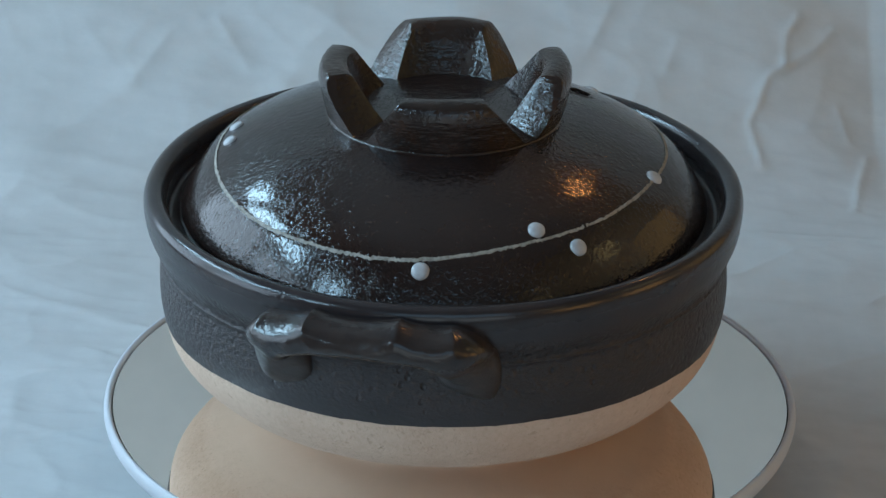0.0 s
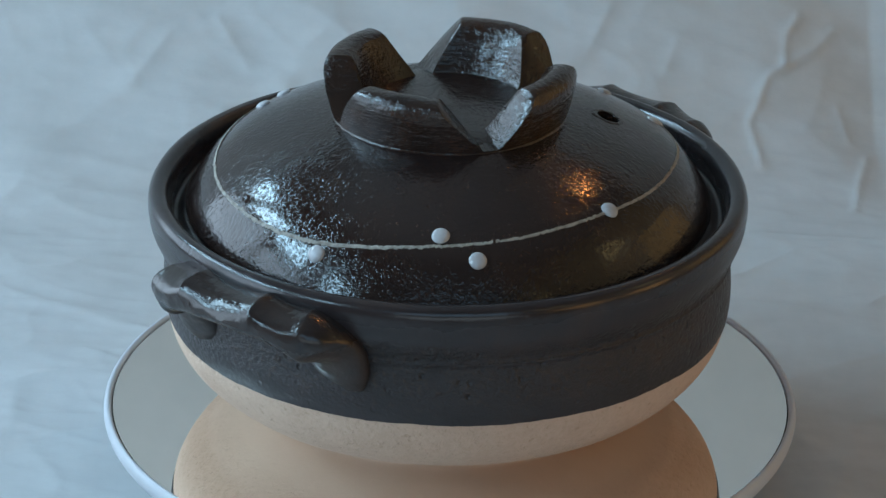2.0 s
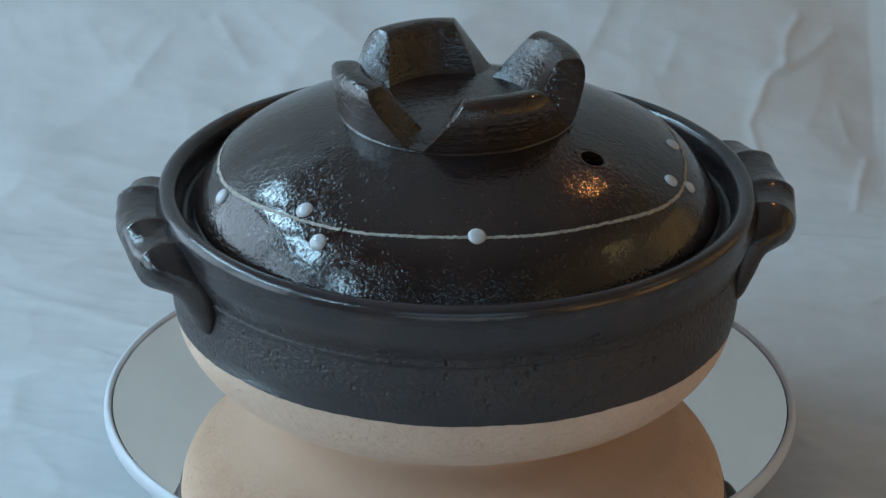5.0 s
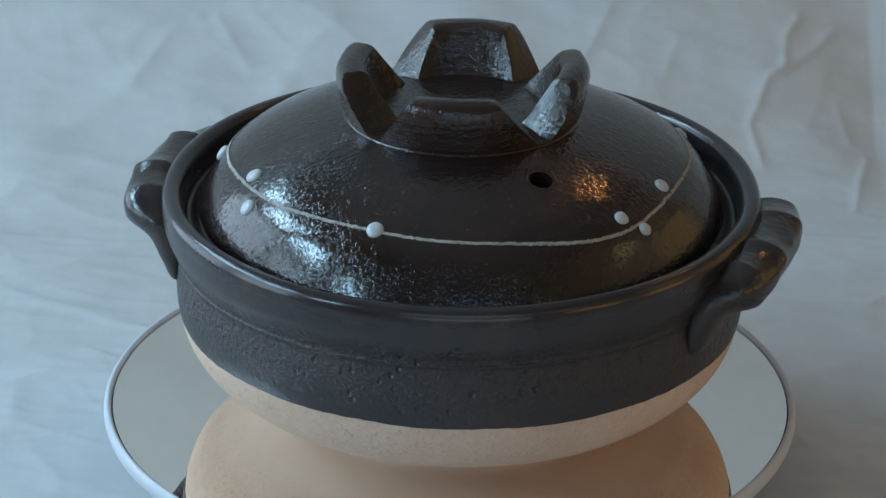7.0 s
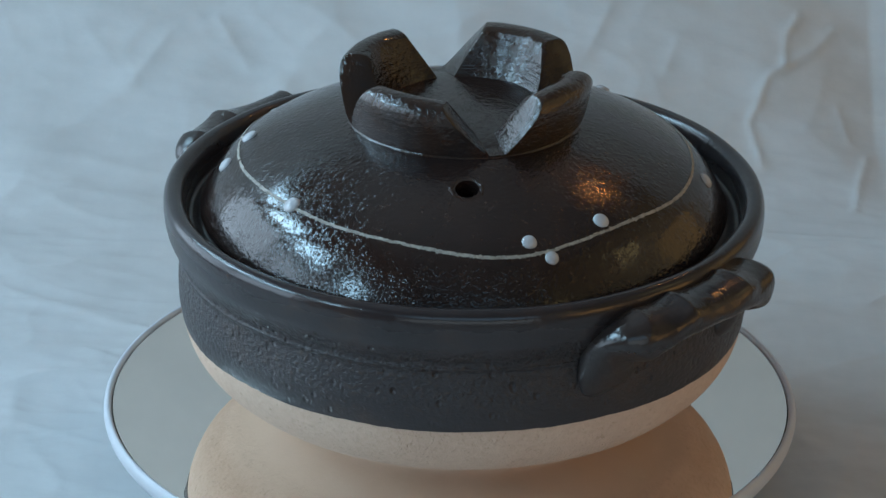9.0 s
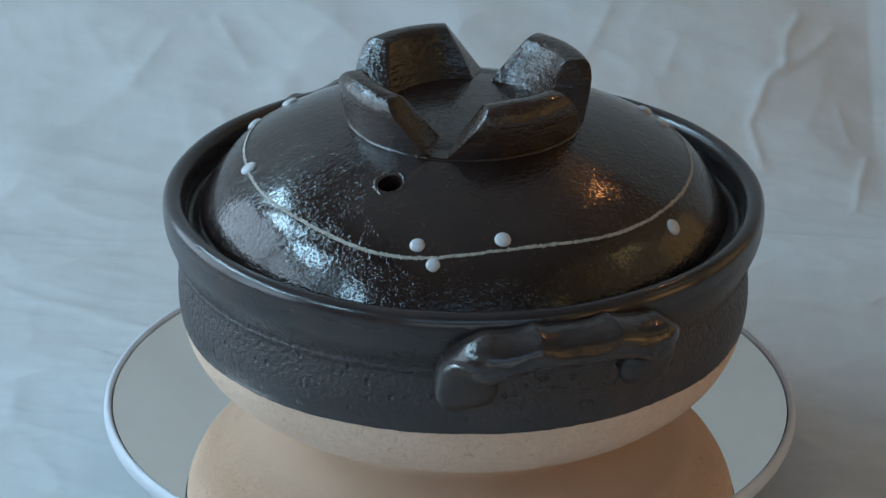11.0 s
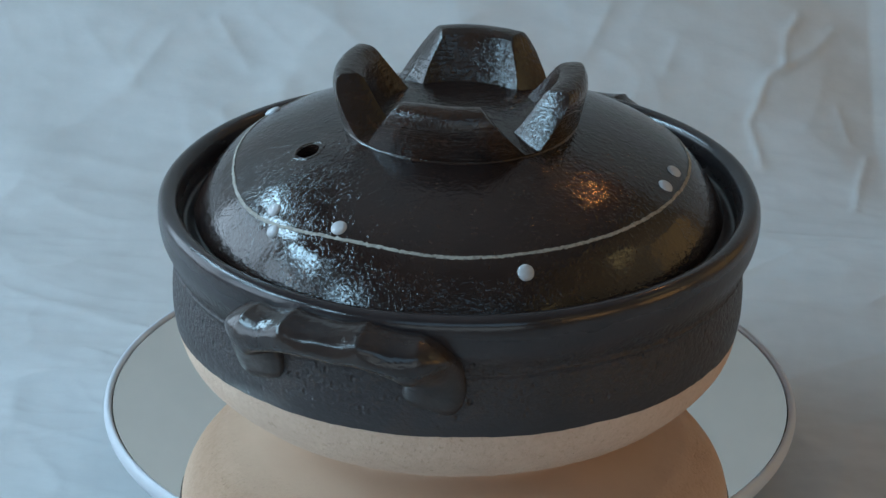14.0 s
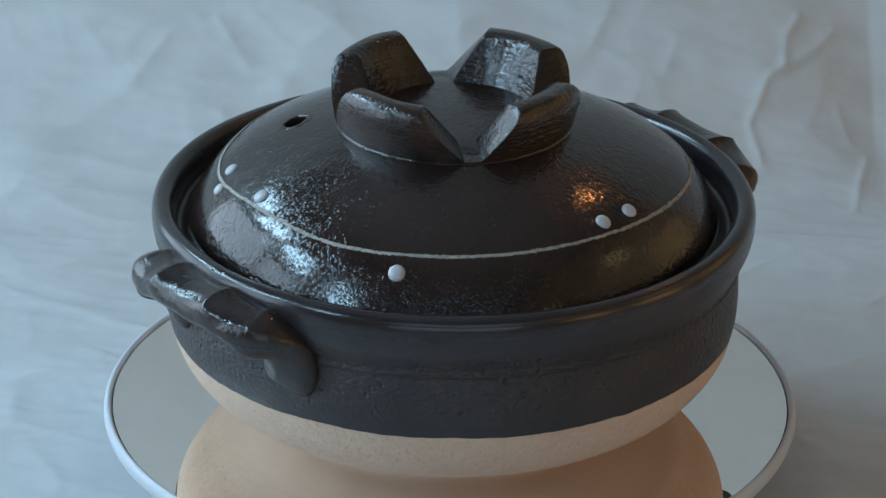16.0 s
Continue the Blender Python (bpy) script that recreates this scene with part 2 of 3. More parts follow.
def grid(rows, around=True, close=True):
    """Rows of points as a skin; around joins the ends of each row, close the last row to the first."""
    bm = bmesh.new()
    vs = [[bm.verts.new(p) for p in row] for row in rows]
    n, k = len(vs), len(vs[0])
    for i in range(n if close else n - 1):
        a, b = vs[i], vs[(i + 1) % n]
        for j in range(k if around else k - 1):
            j2 = (j + 1) % k
            bm.faces.new((a[j], a[j2], b[j2], b[j]))
    return bm


def smooth_curve(points, per=5):
    """A curve through the points, with extra places between them."""
    out = []
    ps = [Vector(p) for p in points]
    for i in range(len(ps) - 1):
        p0, p1, p2, p3 = ps[max(i - 1, 0)], ps[i], ps[i + 1], ps[min(i + 2, len(ps) - 1)]
        for k in range(per):
            t = k / per
            out.append(0.5 * (2 * p1 + (p2 - p0) * t + (2 * p0 - 5 * p1 + 4 * p2 - p3) * t ** 2 + (3 * p1 - p0 - 3 * p2 + p3) * t ** 3))
    return out + [ps[-1]]


def lathe(profile, steps=160, uneven=0.0, seed=0.0, close=True):
    """Turns a profile of (radius, height) round the axis, with the small unevenness of a thrown pot."""
    rows = []
    for r, z in profile:
        row = []
        for j in range(steps):
            a = 2 * math.pi * j / steps
            k = 1.0
            if uneven and r > 0.02:
                k += uneven / r * noise.noise((3 * math.cos(a) + seed, 3 * math.sin(a), z * 30))
            row.append((r * k * math.cos(a), r * k * math.sin(a), z))
        rows.append(row)
    return grid(rows, True, close)


def empty(name, at=(0, 0, 0)):
    ob = new(name)
    ob.location = at
    ob.empty_display_size = 0.05
    return ob


# ---- the room ----
def room():
    T = 0.15
    floor = part("floor", boxes(((WEST - T, SOUTH - T, FLOOR - T), (EAST + T, NORTH + T, FLOOR))), WOOD)
    tagged(floor, "brown wooden floor of a dim room", "floor", kind="structure")
    ceiling = part("ceiling", boxes(((WEST - T, SOUTH - T, CEILING), (EAST + T, NORTH + T, CEILING + T))), CEIL)
    tagged(ceiling, "dim plastered ceiling of the room", "ceiling", kind="structure")
    for name, lo, hi, mat, text in (
            ("wall_north", (WEST - T, NORTH, FLOOR), (EAST + T, NORTH + T, CEILING), WALL, "plain dim plastered wall behind the paper"),
            ):
        tagged(part(name, boxes((lo, hi)), mat), text, "wall", kind="structure")
    west, east = WEST - T, EAST + T
    x0, x1, l0, l1 = SOUTH_FILLS[0][:4]
    h0, h1 = SOUTH_FILLS[1][2:4]
    wall = part("wall_south", boxes(((x0, SOUTH - T, FLOOR), (x1, SOUTH, l0)), ((x0, SOUTH - T, l1), (x1, SOUTH, h0)), ((x0, SOUTH - T, h1), (x1, SOUTH, CEILING)),
                                    ((west, SOUTH - T, FLOOR), (x0, SOUTH, CEILING)), ((x1, SOUTH - T, FLOOR), (east, SOUTH, CEILING))), WALL)
    tagged(wall, "plain dim plastered wall with openings for two added fill lights", "wall", kind="structure")
    # frames round the two added fill lights
    for number, (x0, x1, z0, z1, _, _) in enumerate(SOUTH_FILLS, 12):
        win = tagged(empty(f"window_{number}", ((x0 + x1) / 2, SOUTH, z0)), "wide opening for an added fill light behind the camera", "window", kind="structure")
        w, h, f = (x1 - x0) / 2, z1 - z0, 0.03
        part("window_frame", boxes(((-w, -0.05, 0), (-w + f, -0.01, h)), ((w - f, -0.05, 0), (w, -0.01, h)),
                                   ((-w + f, -0.05, 0), (w - f, -0.01, f)), ((-w + f, -0.05, h - f), (w - f, -0.01, h))), FRAME, win)
    number = 0
    for name, cuts, near, far, mat, text, look_of in (
            ("wall_west", WINDOWS, WEST - T, WEST, WALL, "plastered wall with several bright windows", "bright daylit window with a painted frame"),
            ("wall_east", EAST_WINDOWS, EAST, EAST + T, WOOD, "brown wooden wall with five windows", "window with warm daylight through a blind")):
        # the wall in upright strips, each left open where a window is
        marks = sorted({SOUTH, NORTH, *[c[0] for c in cuts], *[c[1] for c in cuts]})
        pieces = []
        for a, b in zip(marks, marks[1:]):
            z = FLOOR
            for c in sorted((c for c in cuts if c[0] <= a and c[1] >= b), key=lambda c: c[2]):
                pieces.append(((near, a, z), (far, b, c[2])))
                z = c[3]
            pieces.append(((near, a, z), (far, b, CEILING)))
        tagged(part(name, boxes(*pieces), mat), text, "wall", kind="structure")
        side = 1 if far == EAST + T else -1
        for a, b, z0, z1, _, _ in cuts:
            number += 1
            win = tagged(empty(f"window_{number}", (far if side < 0 else near, (a + b) / 2, z0)), look_of, "window", kind="structure")
            w, h, f = (b - a) / 2, z1 - z0, 0.03
            x0, x1 = sorted((side * 0.01, side * 0.05))
            part("window_frame", boxes(((x0, -w, 0), (x1, -w + f, h)), ((x0, w - f, 0), (x1, w, h)),
                                       ((x0, -w + f, 0), (x1, w - f, f)), ((x0, -w + f, h - f), (x1, w - f, h))), FRAME, win)
            # unseen sheets added behind the window lamps to stop the sky behind them
            if side > 0:
                part("blind", boxes(((0.09, -w, 0), (0.095, w, h))), BLIND, win, "straw-coloured cloth blind, added to keep the sky out")
            elif z0 < 0:
                part("pane", boxes(((-0.095, -w, 0), (-0.09, w, h))), MILK, win, "frosted white pane, added to keep the sky out")


def lamp():
    ob = tagged(empty("pendant_lamp", BULB), "round warm glowing pendant lamp on a cord", "lamp")
    bm = bmesh.new()
    bmesh.ops.create_uvsphere(bm, u_segments=24, v_segments=16, radius=0.015)
    part("globe", bm, GLOBE, ob, "warm glowing glass globe")
    part("socket", lathe([(0.001, 0.075), (0.014, 0.075), (0.017, 0.065), (0.019, 0.04), (0.001, 0.038)], 24, close=False), FRAME, ob)
    part("cord", lathe([(0.0025, 0.07), (0.0025, CEILING - BULB[2])], 12, close=False), GAP, ob)


def table():
    ob = tagged(empty("table", (0.02, 0.05, FLOOR)), "brown wooden table under the white paper", "table")
    h = TABLE - FLOOR - 0.004
    part("tabletop", boxes(((-0.72, -0.55, h - 0.035), (0.72, 0.62, h)), bevel=0.004), WOOD, ob)
    for x in (-0.66, 0.60):
        for y in (-0.49, 0.50):
            part("leg", boxes(((x, y, 0), (x + 0.06, y + 0.06, h - 0.035)), bevel=0.004), WOOD, ob)
    # unseen board, added to set how bright the mirror plate looks
    board = part("mirror_tone_board", boxes(((-0.68, 0.50, TABLE - 0.004), (0.72, 0.525, 0.62)), bevel=0.003), BOARD)
    tagged(board, "plain grey board behind the paper, added for the mirror to reflect", "board")


# ---- the paper sweep ----
# creases along the sheet (across, along), with height and width
CREASES = [(0.0030, 0.0035, [(0.185, 0.431), (0.178, 0.420), (0.177, 0.403), (0.167, 0.395), (0.162, 0.380), (0.156, 0.366), (0.159, 0.350), (0.161, 0.333)]),
           (0.0024, 0.0035, [(0.177, 0.403), (0.193, 0.413), (0.204, 0.426)]), (0.0020, 0.0030, [(0.205, 0.384), (0.210, 0.362)]),
           (0.0030, 0.0032, [(0.218, 0.351), (0.211, 0.324), (0.206, 0.295)]), (0.0020, 0.0060, [(-0.125, 0.416), (-0.108, 0.385)]),
           (0.0016, 0.0050, [(-0.168, 0.377), (-0.151, 0.406)]), (0.0014, 0.0050, [(-0.235, 0.190), (-0.185, 0.215), (-0.148, 0.200)]),
           (0.0012, 0.0050, [(-0.220, 0.024), (-0.152, 0.039)]), (0.0016, 0.0030, [(-0.170, 0.119), (-0.150, 0.106)]),
           (0.0018, 0.0055, [(0.083, 0.429), (0.071, 0.402)]), (0.0016, 0.0050, [(0.135, 0.198), (0.168, 0.228), (0.187, 0.232)]),
           (0.0014, 0.0055, [(0.150, 0.093), (0.215, 0.130)]), (0.0018, 0.0030, [(0.214, 0.188), (0.201, 0.175)]),
           (0.0012, 0.0050, [(-0.215, 0.082), (-0.160, 0.099)]), (0.0012, 0.0060, [(-0.230, 0.130), (-0.174, 0.164)]),
           (0.0016, 0.0060, [(0.119, 0.413), (0.113, 0.395)]), (0.0012, 0.0060, [(0.150, 0.040), (0.215, 0.062)])]


def paper_height(x, s):
    # long soft folds that run across, sharper small ones between them
    lean = s + 0.22 * x
    h = 0.0052 * noise.noise((x * 3.2, lean * 8.0, 3.0)) + 0.0022 * noise.noise((x * 6.0, lean * 19.0, 8.0))
    up = max(0.0, min(1.0, (s - 0.22) / 0.12))       # more upright folds where the sheet rises
    h += up * 0.0032 * noise.noise((x * 15 + s * 7, s * 6, 12.0))
    ridged = 1 - abs(noise.noise((x * 9 + s * 4, lean * 15 - x * 2, 1.5)))
    h += 0.0012 * ridged ** 6
    ridged = 1 - abs(noise.noise((x * 11 - s * 9, lean * 34 + x * 5, 5.5)))
    h += 0.0008 * ridged ** 7 + 0.0004 * noise.noise((x * 60, lean * 110, 2.0))
    h += 0.0006 * noise.noise((x * 10 + 3.0, (lean + 0.1 * x) * 52, 6.0))
    ridged = 1 - abs(noise.noise((x * 22 + s * 14, s * 18 - x * 12, 21.5)))
    h += 0.0004 * ridged ** 9
    for up_by, wide, line in CREASES:
        near = 1.0
        for (x0, s0), (x1, s1) in zip(line, line[1:]):
            dx, ds = x1 - x0, s1 - s0
            t = max(0.0, min(1.0, ((x - x0) * dx + (s - s0) * ds) / (dx * dx + ds * ds)))
            near = min(near, math.hypot(x - x0 - t * dx, s - s0 - t * ds))
        if near < 3 * wide:
            h += 0.50 * up_by * math.exp(-near / (0.60 * wide))
    return h


def spread(lo, mid0, mid1, hi, fine, coarse):
    """Places from lo to hi, close together between mid0 and mid1."""
    out, v = [], lo
    while v < hi:
        out.append(v)
        v += fine if mid0 <= v <= mid1 else coarse
    return out + [hi]


def paper():
    """One sheet: flat on the table, then up in a wide bend towards the board."""
    bend, y0 = 0.22, 0.25
    rows = []
    across = spread(-0.66, -0.26, 0.26, 0.70, 0.0019, 0.02)
    for s in spread(-0.45, -0.04, 0.46, 0.555, 0.0019, 0.02):
        if s < y0:
            base, nrm = Vector((0, s, TABLE)), Vector((0, 0, 1))
        else:
            a = (s - y0) / bend
            base, nrm = Vector((0, y0 + bend * math.sin(a), TABLE + bend * (1 - math.cos(a)))), Vector((0, -math.sin(a), math.cos(a)))
        rise = max(0.0, min(1.0, (s - 0.24) / 0.14))
        row = []
        for x in across:
            d = max(0.0, min(0.245, x + 0.02))
            bow = rise * 0.58 * d * d
            calm = min(1.0, max(0.0, (math.hypot(x, base.y) - 0.10) / 0.06)) if base.z < 0 else 1.0
            row.append(base + Vector((x, 0, 0)) + nrm * (0.002 + calm * max(0.0, paper_height(x, s) + 0.004) - bow))
        rows.append(row)
    ob = part("paper_backdrop", grid(rows, False, False), PAPER, angle=60)
    tagged(ob, "creased white paper sheet that covers the table and rises behind", "backdrop", kind="structure")
    return ob


# ---- the turntable ----
def turntable():
    base = tagged(empty("turntable_stand", (0, 0, TABLE + 0.002)), "white plastic stand under the round mirror plate", "stand")
    part("foot", lathe([(0.0, 0.0), (0.085, 0.0), (0.088, 0.003), (0.088, 0.012), (0.084, 0.016), (0.05, 0.018), (0.05, 0.0265), (0.0, 0.0265)], 96, close=False), RIM, base)
    plate = tagged(empty("turntable_plate"), "round mirror turntable plate with a white plastic rim", "turntable")
    R = 0.1440
    part("mirror", lathe([(0.0, 0.0), (R - 0.0006, 0.0), (R - 0.0006, -0.002), (0.0, -0.002)], 240, close=False), MIRROR, plate, "flat round mirror")
    part("joint", lathe([(R - 0.0007, -0.0012), (R + 0.0004, -0.0012), (R + 0.0004, -0.003), (R - 0.0007, -0.003)], 240), GAP, plate, "dark joint round the mirror")
    rim = smooth_curve([(R, -0.0015), (R + 0.0001, 0.0006), (R + 0.0012, 0.0016), (R + 0.0024, 0.0010), (R + 0.0032, -0.0008), (R + 0.0031, -0.0030),
                        (R + 0.0018, -0.0056), (R - 0.003, -0.0085), (R - 0.03, -0.0120)], 4)
    part("rim", lathe([*rim, (0.03, -0.0125), (0.03, -0.0035), (R - 0.001, -0.0035)], 240), RIM, plate, "white rounded plastic rim")
    return plate


# ---- the pot ----
GLAZE_END = 0.0445


def glaze_end(a):
    return -0.0009 - 0.0004 * math.cos(a - radians(50)) + 0.0006 * noise.noise((4 * math.cos(a), 4 * math.sin(a), 2.2)) + 0.00045 * noise.noise((26 * math.cos(a), 26 * math.sin(a), 5.1))


def pot():
    ob = tagged(empty("clay_pot", (POT_X, POT_Y, 0)), "black glazed earthenware pot with a bare clay base", "cooking pot")
    outer = smooth_curve([(0.1180, GLAZE_END), (0.1189, 0.050), (0.1191, 0.057), (0.1187, 0.064), (0.1184, 0.0680), (0.1187, 0.0694), (0.1193, 0.0704), (0.1194, 0.0711)], 4)
    inner = [(0.1120, 0.0697), (0.1070, 0.060), (0.100, 0.035), (0.080, 0.018), (0.04, 0.012), (0.04, 0.014), (0.085, 0.022), (0.105, 0.038), (0.1120, GLAZE_END)]
    bm = lathe([*outer, *inner], 240, 0.0005, 1.0)
    for v in bm.verts:
        r = math.hypot(v.co.x, v.co.y)
        k = max(0.0, 1 - abs(v.co.z - GLAZE_END) / 0.009)
        if k and r > 0.111:
            v.co.z += k * glaze_end(math.atan2(v.co.y, v.co.x))
    part("body", bm, GLAZE, ob, "coarse black glazed body")
    collar = smooth_curve([(0.1194, 0.0711), (0.1190, 0.0719), (0.1194, 0.0736), (0.1213, 0.0770), (0.1234, 0.0820), (0.1244, 0.0870), (0.1247, 0.0914), (0.1243, 0.0945), (0.1230, 0.0966),
                           (0.1208, 0.0975), (0.1184, 0.0969), (0.1166, 0.0951), (0.1156, 0.0922), (0.1149, 0.0885), (0.1146, 0.0858), (0.1130, 0.0850), (0.1110, 0.0858), (0.1096, 0.0868), (0.1080, 0.0872), (0.1040, 0.0872)], 4)
    part("collar", lathe([*collar, (0.1040, 0.083), (0.1120, 0.0697)], 240, 0.0005, 1.0), GLAZE, ob, "smooth rounded black collar with a thick lip")
    low = smooth_curve([(0.1171, 0.0475), (0.1176, GLAZE_END), (0.1166, 0.0380), (0.1136, 0.0308), (0.1085, 0.0240), (0.1000, 0.0167), (0.0940, 0.0140), (0.0870, 0.0117),
                        (0.0740, 0.0070), (0.0660, 0.0040), (0.0620, 0.0006), (0.0570, 0.0002), (0.0540, 0.0030), (0.03, 0.0040), (0.0, 0.0042)], 4)
    part("base", lathe([*low, (0.0, 0.010), (0.08, 0.0165), (0.1, 0.03), (0.1100, 0.042), (0.112, 0.0475)], 200, 0.0005, 1.0), CLAY, ob, "bare sandy clay base")
    for angle, ridges, steep in ((-103.0, (-0.042, -0.0215, 0.013, 0.033), True), (77.0, (-0.033, -0.015, 0.0155, 0.036), False)):
        part("handle", handle(radians(angle), ridges, steep), HANDLE, ob, "black glazed handle with finger dents")
    return ob


def handle(centre, ridges, steep):
    # tangential place, height, radius of the middle line, half depth, half thickness
    upright = [(-0.0378, 0.0560, 0.1182, 0.0011, 0.0086), (-0.0388, 0.0594, 0.1186, 0.0032, 0.0118), (-0.0408, 0.0660, 0.1194, 0.0060, 0.0130),
               (-0.0414, 0.0730, 0.1218, 0.0078, 0.0122), (-0.0398, 0.0792, 0.1284, 0.0106, 0.0100), (-0.0338, 0.0844, 0.1306, 0.0109, 0.0086),
               (-0.0216, 0.0875, 0.1315, 0.0104, 0.0075), (-0.0080, 0.0885, 0.1320, 0.0100, 0.0070)]
    sloping = [(-0.0386, 0.0556, 0.1182, 0.0011, 0.0090), (-0.0396, 0.0592, 0.1186, 0.0034, 0.0124), (-0.0414, 0.0660, 0.1194, 0.0054, 0.0134),
               (-0.0416, 0.0740, 0.1220, 0.0074, 0.0116), (-0.0374, 0.0808, 0.1284, 0.0104, 0.0096), (-0.0300, 0.0854, 0.1307, 0.0108, 0.0083),
               (-0.0190, 0.0881, 0.1317, 0.0104, 0.0075), (-0.0070, 0.0887, 0.1320, 0.0100, 0.0070)]
    left = upright if steep else sloping
    short = 0.30 if steep else 0.0       # one foot ends higher than the others
    keys = left + [(-s, z + short * max(0.0, 0.068 - z), r, a, b) for s, z, r, a, b in reversed(sloping)]
    path = []
    for i in range(len(keys) - 1):
        k = [np.array(keys[max(0, min(len(keys) - 1, i + d))]) for d in (-1, 0, 1, 2)]
        for q in range(14):
            t = q / 14
            path.append(0.5 * (2 * k[1] + (k[2] - k[0]) * t + (2 * k[0] - 5 * k[1] + 4 * k[2] - k[3]) * t ** 2 + (3 * k[1] - k[0] - 3 * k[2] + k[3]) * t ** 3))
    path.append(np.array(keys[-1]))
    stops = list(ridges)
    rows = []
    for i, (s, z, r, a, b) in enumerate(path):
        ds, dz = path[min(i + 1, len(path) - 1)][:2] - path[max(i - 1, 0)][:2]
        ln = math.hypot(ds, dz)
        ns, nz = -dz / ln, ds / ln       # across the path, outwards of the arch
        row = []
        for j in range(48):
            w = 2 * math.pi * j / 48
            c, d = math.cos(w), math.sin(w)
            # the legs run out softly into the wall on their outer side and keep an edge on the inner one
            soft = 0.70 + (0.35 if d > 0 else 0.20) * max(0.0, min(1.0, (0.082 - z) / 0.008))
            c, d = math.copysign(abs(c) ** soft, c), math.copysign(abs(d) ** 0.70, d)
            out, up = a * c, b * d
            spot = s + ns * up
            for lo, hi in zip(stops, stops[1:]):
                if lo <= spot < hi and z > 0.076:
                    dent = (0.0036 if steep else 0.0026) * math.sin(math.pi * (spot - lo) / (hi - lo)) ** 0.65
                    up -= dent * max(0.0, d) * (0.78 + 0.10 * c)
                    out -= 0.40 * dent * max(0.0, c) * max(0.0, 0.3 + d)
            wob = 0.0008 * noise.noise((s * 90, z * 90, w + centre))
            rr, ss, zz = r + out + wob, s + ns * up, z + nz * up - 0.16 * max(0.0, out)
            ang = centre + ss / 0.1290
            row.append((rr * math.cos(ang), rr * math.sin(ang), zz))
        rows.append(row)
    bm = grid(rows, True, False)
    bm.verts.ensure_lookup_table()
    n = len(bm.verts)
    bm.faces.new(bm.verts[:48])
    bm.faces.new(bm.verts[n - 48:])
    return bm


# ---- the lid ----
LID_TOP = [(0.0, 0.1340), (0.030, 0.1328), (0.047, 0.1300), (0.056, 0.1275), (0.065, 0.1245), (0.073, 0.1214), (0.080, 0.1183), (0.086, 0.1153), (0.091, 0.1124),
           (0.0955, 0.1092), (0.0992, 0.1057), (0.1020, 0.1021), (0.1046, 0.0983), (0.1068, 0.0947), (0.1086, 0.0915), (0.1096, 0.0893)]
LID_CURVE = smooth_curve(LID_TOP, 4)


def lid_height(r):
    for a, b in zip(LID_CURVE, LID_CURVE[1:]):
        if a.x <= r <= b.x:
            return a.y + (b.y - a.y) * (r - a.x) / (b.x - a.x)
    return LID_CURVE[-1].y


def lid_slope(r):
    return (lid_height(r + 0.0008) - lid_height(r - 0.0008)) / 0.0016


def line_radius(a):
    """The wavering carved line round the lid, as distance from the axis."""
    waves = [(-142, -94), (-125, 194), (38, 85), (-39, 33), (-45, -7), (-13, -26), (27, -15), (21, -7)]
    r = 9472 + sum(c * math.cos((k + 1) * a) + s * math.sin((k + 1) * a) for k, (c, s) in enumerate(waves))
    return r * 1e-5 + 0.00022 * noise.noise((22 * math.cos(a), 22 * math.sin(a), 4.0))


DOTS = [(-94.9, 0.1012, 1.0), (-66.0, 0.0901, 1.0), (-57.4, 0.0988, 1.0), (-18.9, 0.0902, 1.0), (46.7, 0.0921, 0.85), (51.1, 0.0983, 0.78),
        (67.8, 0.0893, 0.92), (114.7, 0.1000, 0.95), (168.8, 0.0890, 0.90), (178.7, 0.0890, 0.90)]
HOLE_ANGLE, HOLE_RADIUS = radians(31.5), 0.0655


